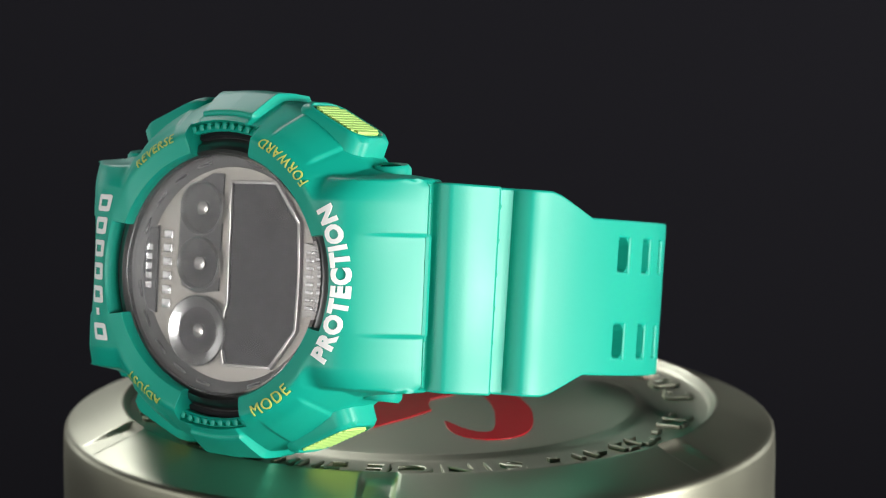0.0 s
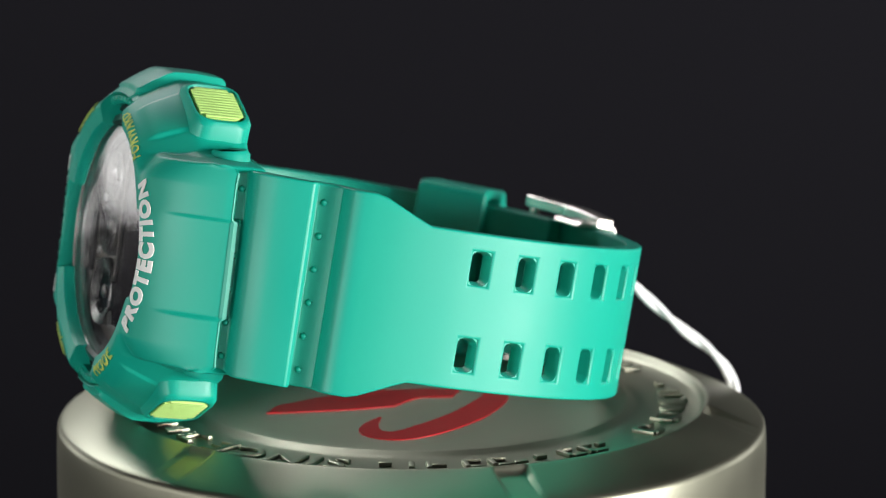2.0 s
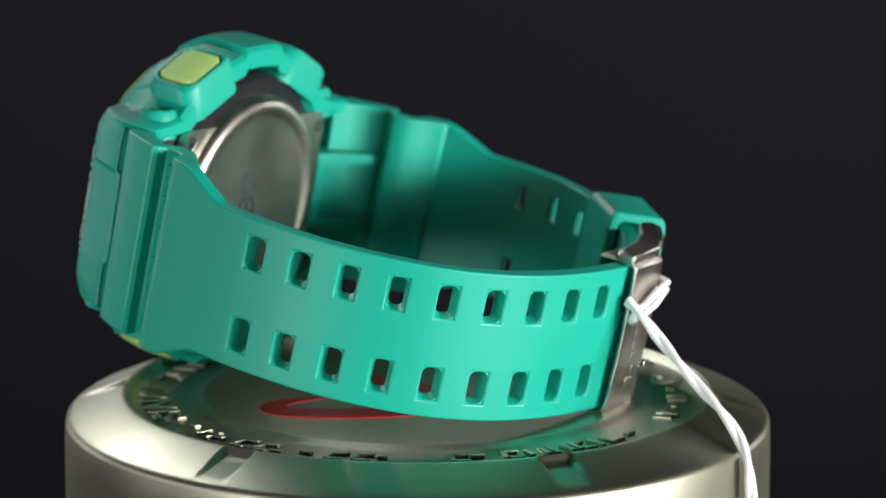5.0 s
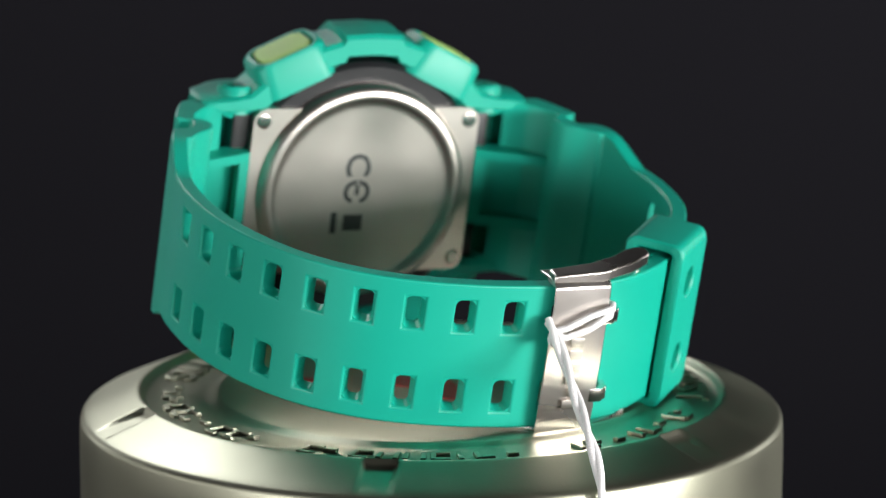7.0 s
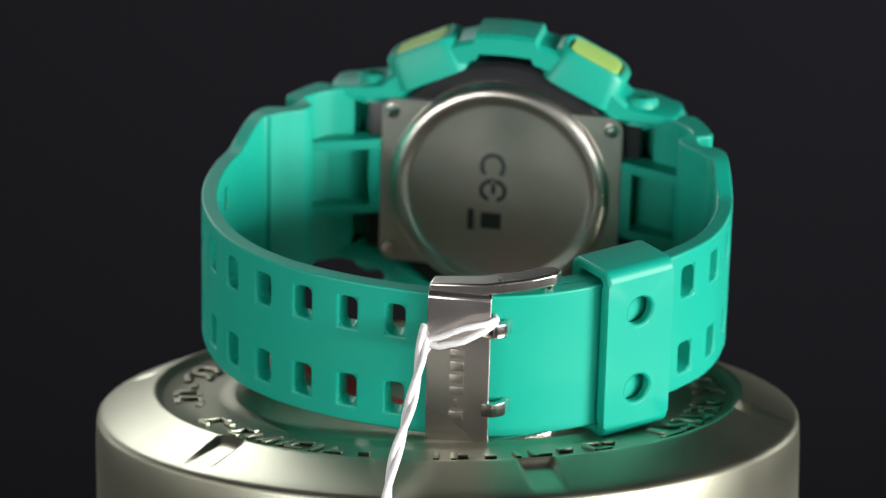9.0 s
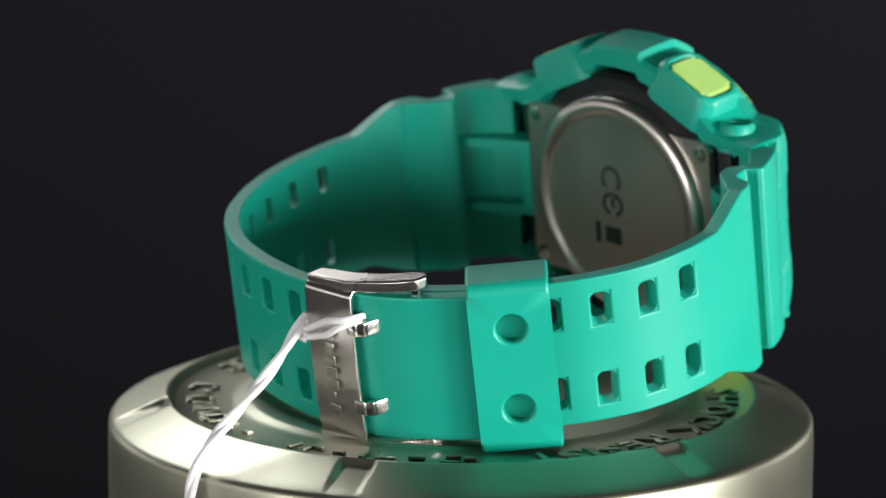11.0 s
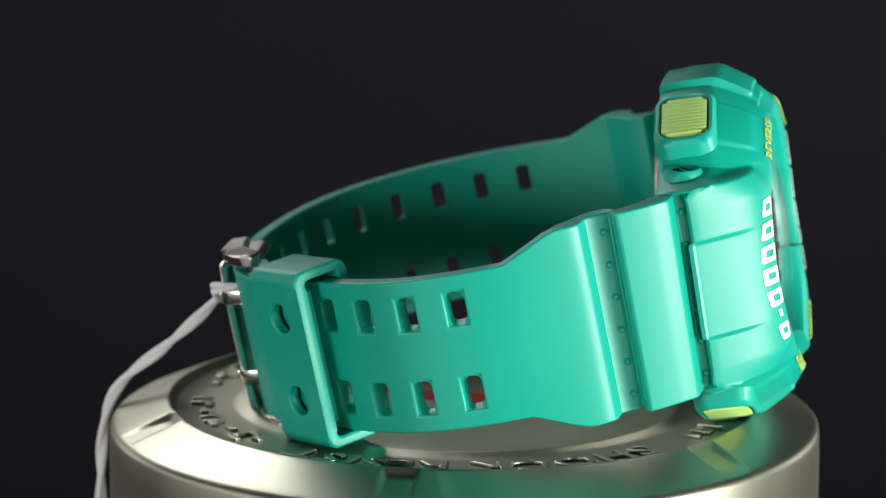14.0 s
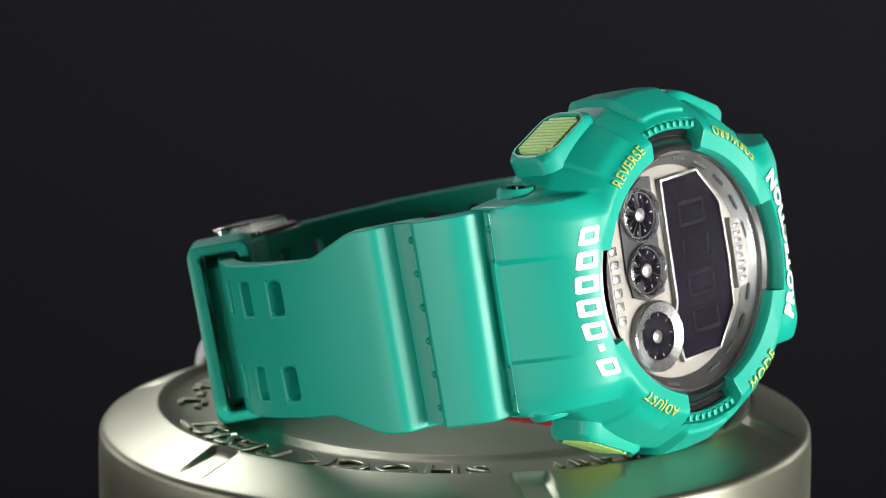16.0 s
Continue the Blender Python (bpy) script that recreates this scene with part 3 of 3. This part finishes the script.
def dots(bm, x, y, nx, ny, zs):
    for z in zs:
        g = bmesh.ops.create_icosphere(bm, subdivisions=2, radius=0.5)
        bmesh.ops.translate(bm, verts=g["verts"], vec=(x, y, z))


def build_straps(watch):
    for name, sign, pts, first, count in (("long_strap", -1, LONG, 14.3, 10), ("short_strap", 1, SHORT, 13.8, 4)):
        rows, holes = strap_stations(sign, pts, first, 7.15, count,
                                     lambda y, q, total: shoulder(y) if q < total - 1.5 or sign > 0 else 9.6)
        root = [(sign * ox, oy, sign * ix, iy, w) for ox, oy, ix, iy, w in ROOT]
        bm = sweep(root + rows, [h + len(root) for h in holes], (3.55, 8.4))
        ob = wp(name, hung(bm), RESIN, watch, "green resin strap with two rows of slots", 35)
        mod = ob.modifiers.new("soft_edges", "BEVEL")
        mod.width, mod.segments, mod.limit_method, mod.angle_limit = 0.0006, 3, "ANGLE", radians(50)
        wp("slot_rim", hung(slot_corners(root + rows, [h + len(root) for h in holes], (3.55, 8.4))), RESIN, ob)
        for k in range(6):
            for x, y in ((26.75, -10.9), (31.3, -20.9)):
                bm = bmesh.new()
                dots(bm, sign * x, y, 1, 0, [-11.6 + 4.6 * k])
                wp("strap_dot", hung(bm), RESIN, ob)
        # the moulded tongue and ribs inside the root
        bm = bmesh.new()
        rib = [(18.9, -11.6), (18.9, -14.8), (21.5, -16.0), (25.5, -17.4), (30.6, -19.6), (28.5, -14.4), (25.0, -13.0)]
        for z in (-4.7, 6.0):
            prism(bm, rib, lambda u, v, h: (sign * u, v, h), z - 0.75, z + 0.75)
        prism(bm, [(18.9, -11.4), (18.9, -12.6), (23.0, -13.3), (27.0, -15.2), (27, -13.4)], lambda u, v, h: (sign * u, v, h), -4.4, 5.7)
        prism(bm, [(18.9, -12.0), (18.9, -14.9), (20.6, -15.3), (20.6, -12.0)], lambda u, v, h: (sign * u, v, h), -4.3, 5.6)
        wp("root_tongue", hung(bm), RESIN, ob)


def build_keeper(watch):
    """The free loop that holds the strap's tip."""
    fine, s = curve_points(SHORT, 1)
    c = Vector((27.8, -65.6))
    d = Vector((-0.70, -0.714)).normalized()      # along the strap
    out = Vector((0.714, -0.70))

    def place(u, v, h):      # u along z, v outward, h along the strap
        q = c + out * v + d * h
        return (q.x, q.y, u + 0.35)

    bm = bmesh.new()
    o, q = rounded_rect(25.6, 9.0, 1.6, 5), rounded_rect(22.6, 5.6, 0.8, 5)
    rings = []
    for lp, hs in ((o, (-5.7, 5.7)), (q, (-5.7, 5.7))):
        for h in hs:
            rings.append([bm.verts.new(place(u, v - 1.4, h)) for u, v in lp])
    n = len(o)
    holes = [(-6.0, 1.75), (6.0, 1.75)]
    for a, b in ((0, 1), (2, 3), (0, 2), (1, 3)):
        for i in range(n):
            j = (i + 1) % n
            if a == 0 and b == 1 and abs(rings[0][i].co.z - rings[0][j].co.z) > 15 and (Vector(rings[0][i].co[:2]) - c).dot(out) > 0:
                continue
            if a == 2 and abs(rings[2][i].co.z - rings[2][j].co.z) > 15 and (Vector(rings[2][i].co[:2]) - c).dot(out) > 0:
                continue
            bm.faces.new((rings[a][i], rings[a][j], rings[b][j], rings[b][i]))
    # the outer face with two round holes
    uo, ui = 25.6 / 2 - 1.6, 22.6 / 2 - 0.8
    for v, ue in ((4.5 - 1.4, uo), (2.8 - 1.4, ui)):
        for sgn in (-1, 1):
            k = 24
            circ, rect = [], []
            for i in range(k):
                a = 2 * math.pi * i / k
                cu, ch = math.cos(a), math.sin(a)
                m = max(abs(cu), abs(ch))
                circ.append(bm.verts.new(place(sgn * 6.0 + 2.1 * cu, v, 2.1 * ch)))
                ru, rh = cu / m, ch / m
                u = 6.0 * ru if ru * sgn < 0 else (ue - 6.0) * ru
                rect.append(bm.verts.new(place(sgn * 6.0 + u, v, 5.7 * rh)))
            for i in range(k):
                j = (i + 1) % k
                bm.faces.new((circ[i], circ[j], rect[j], rect[i]))
    for sgn in (-1, 1):
        k = 24
        a0 = [bm.verts.new(place(sgn * 6.0 + 2.1 * math.cos(2 * math.pi * i / k), 3.1, 2.1 * math.sin(2 * math.pi * i / k))) for i in range(k)]
        a1 = [bm.verts.new(place(sgn * 6.0 + 2.1 * math.cos(2 * math.pi * i / k), 1.4, 2.1 * math.sin(2 * math.pi * i / k))) for i in range(k)]
        for i in range(k):
            j = (i + 1) % k
            bm.faces.new((a0[i], a0[j], a1[j], a1[i]))
    bmesh.ops.remove_doubles(bm, verts=bm.verts, dist=0.01)
    ob = wp("keeper_loop", hung(bm), RESIN, watch, "loose green keeper loop with two round holes", 35)
    mod = ob.modifiers.new("soft_edges", "BEVEL")
    mod.width, mod.segments, mod.limit_method, mod.angle_limit = 0.0004, 2, "ANGLE", radians(50)


def build_buckle(watch):
    # curved plate over the strap, its ends bent in
    bm = bmesh.new()
    sect = [(-12.0, -74.6), (-12.2, -77.5), (-12.1, -79.6), (-11.4, -80.3), (-8, -80.5), (0, -80.6), (8, -80.5), (11.0, -80.3), (11.7, -79.6), (11.8, -77.5), (11.6, -74.6)]
    rows = []
    for k, (z, y) in enumerate(sect):
        end = abs(z) > 11.7
        rows.append([])
        for x0, x1, dy in ((1.9, 11.0, 0), (2.6, 10.5, 1.0)):
            zz = z * (1 if dy == 0 else 0.93)
            for x in (x0, x1):
                bow = 0.02 * (x - 6.5) ** 2 + 0.05 * (x - 6.5)
                rows[-1].append(bm.verts.new((x, y + dy + bow, zz)))
    for a, b in zip(rows, rows[1:]):
        for i, j in ((0, 1), (1, 3), (3, 2), (2, 0)):
            bm.faces.new((a[i], a[j], b[j], b[i]))
    for r in (rows[0], rows[-1]):
        bm.faces.new((r[0], r[1], r[3], r[2]))
    plate = wp("buckle", hung(bm), BUCKLE, watch, "polished steel pin buckle", 30)
    mod = plate.modifiers.new("soft_edges", "BEVEL")
    mod.width, mod.segments, mod.limit_method, mod.angle_limit = 0.00025, 2, "ANGLE", radians(30)
    # side arms to the hinge
    for z in (-12.3, 11.8):
        bm = bmesh.new()
        outl = [(2.0, -79.4), (9.8, -79.2), (15.5, -76.8), (19.0, -74.4), (19.4, -72.6), (18.2, -71.6), (16.4, -72.0), (13.0, -74.2), (9.0, -75.8), (2.2, -76.6)]
        prism(bm, outl, lambda u, v, h: (u, v, h + 0.06 * (u - 3)), z - 0.9, z + 0.9)
        ob = wp("buckle_arm", hung(bm), BUCKLE, plate)
        mod = ob.modifiers.new("soft_edges", "BEVEL")
        mod.width, mod.segments, mod.limit_method, mod.angle_limit = 0.0003, 2, "ANGLE", radians(40)
    bm = bmesh.new()
    g = bmesh.ops.create_cone(bm, cap_ends=True, segments=20, radius1=0.9, radius2=0.9, depth=25.0)
    bmesh.ops.translate(bm, verts=g["verts"], vec=(17.6, -73.2, 0))
    wp("hinge_bar", hung(bm), CHROME, plate)
    for z in (-5.6, 6.4):
        bm = bmesh.new()
        path = [(12.9, -77.2), (12.5, -78.8), (11.5, -79.6), (10.3, -79.6)]
        for a, b in zip(path, path[1:]):
            a, b = Vector(a), Vector(b)
            m = Matrix.Rotation(math.atan2(b.y - a.y, b.x - a.x), 3, "Z")
            box(bm, ((a.x + b.x) / 2, (a.y + b.y) / 2, z), ((b - a).length + 0.9, 1.0, 2.1), m, 0.3)
        wp("prong", hung(bm), CHROME, plate, "polished steel prong")
    # stamped maker's mark: plain raised blocks
    for k in range(7):
        bm = bmesh.new()
        z = -6.6 + 1.9 * k
        box(bm, (6.4, -80.62, z), (2.0 if k != 1 else 0.5, 0.16, 1.3), None, 0.05)
        wp("brand_block", hung(bm), STEEL, plate)


def build_watch():
    watch = tagged(new("wristwatch"), "green resin digital sports watch standing on its side, strap buckled", "watch")
    build_bezel(watch)
    build_case(watch)
    build_dial(watch)
    build_buttons(watch)
    for sx in (-1, 1):
        for sz in (-1, 1):
            build_screw(watch, Vector((sx * 20.8, -10.6, sz * 15.7)), (0, 0.12, sz), 1.25, True)
    build_straps(watch)
    build_keeper(watch)
    build_buckle(watch)
    return watch


# ---- the cotton string of the price tag, tied to the buckle ----
STRING_C = Vector((8.0, -49.0, -30.0))


def build_string():
    thing = tagged(new("tag_string"), "white twisted cotton tag string tied to the buckle", "string")
    way = [(7.0, -28.6, 4.8), (7.4, -31.0, 2.8), (7.8, -34.2, -0.6), (8, -40.0, -5.8), (8, -45.6, -10.4), (8, -48.6, -15.0), (8, -49.7, -21), (8, -50.0, -28), (8, -50.1, -45), (8, -50.1, -70)]
    P = [Vector(p) for p in way]
    fine = []
    for i in range(len(P) - 1):
        a, b, c, d = P[max(0, i - 1)], P[i], P[i + 1], P[min(len(P) - 1, i + 2)]
        for k in range(10):
            t = k / 10
            fine.append(0.5 * ((2 * b) + (c - a) * t + (2 * a - 5 * b + 4 * c - d) * t * t + (3 * b - a - 3 * c + d) * t ** 3))
    fine.append(P[-1])

    def strand(points, radius, name):
        cu = bpy.data.curves.new(name, "CURVE")
        cu.dimensions, cu.bevel_depth, cu.bevel_resolution = "3D", radius * MM, 2
        sp = cu.splines.new("POLY")
        sp.points.add(len(points) - 1)
        for q, p in zip(sp.points, points):
            q.co = (*((p - STRING_C) * MM), 1)
        sp.use_smooth = True
        ob = new(name, cu)
        cu.materials.append(COTTON)
        ob.parent = thing

    dist = 0.0
    for ph in (0, math.pi):
        pts, dist = [], 0.0
        for i, p in enumerate(fine):
            if i:
                dist += (p - fine[i - 1]).length
            d = (fine[min(i + 1, len(fine) - 1)] - fine[max(i - 1, 0)]).normalized()
            e1 = d.cross(Vector((1, 0, 0))).normalized()
            e2 = d.cross(e1)
            a = ph + dist * 0.35
            pts.append(p + (e1 * math.cos(a) + e2 * math.sin(a)) * 0.36)
        strand(pts, 0.54, "strand")
    # two turns round the buckle plate, and the knot
    def wl(x, y, z):
        z += 3.12
        return WATCH_C + WATCH_AXES @ Vector((x, y - DROOP * z, z - 3.12))

    strand([wl(2.0, -81.0, 1.7), wl(4.0, -81.6, 2.4), wl(7.5, -81.6, 4.2), wl(10.8, -81.2, 5.0), wl(11.6, -79.5, 5.0), wl(11, -77.6, 4.6)], 0.5, "strand")
    strand([wl(2.0, -81.2, 1.2), wl(4.0, -81.7, 1.0), wl(7.5, -81.7, 2.2), wl(10.4, -81.4, 4.0), wl(11.4, -79.7, 4.4), wl(11, -77.6, 4.2)], 0.5, "strand")
    strand([wl(2.2, -81.6, 1.6), wl(1.6, -81.9, 0.8), wl(2.1, -81.2, 0.2), wl(2.7, -81.0, 1.0), wl(2.0, -80.6, 1.6)], 0.7, "knot")
    return thing


tin = build_tin()
watch = build_watch()
string = build_string()


def motions():
    """Everything turns on the turntable about the vertical axis."""
    lift = Matrix.Translation((0, 0, LIFT))
    tin_m = Matrix.Translation(TIN_C * MM)
    watch_m = Matrix.Translation((WATCH_C + WATCH_AXES @ Vector(BASE)) * MM) @ WATCH_AXES.to_4x4()
    string_m = Matrix.Translation(STRING_C * MM)
    for thing, m in ((tin, tin_m), (watch, watch_m), (string, string_m)):
        walk(thing, [(t, lift @ turn(t) @ m) for t in TIMES])


motions()
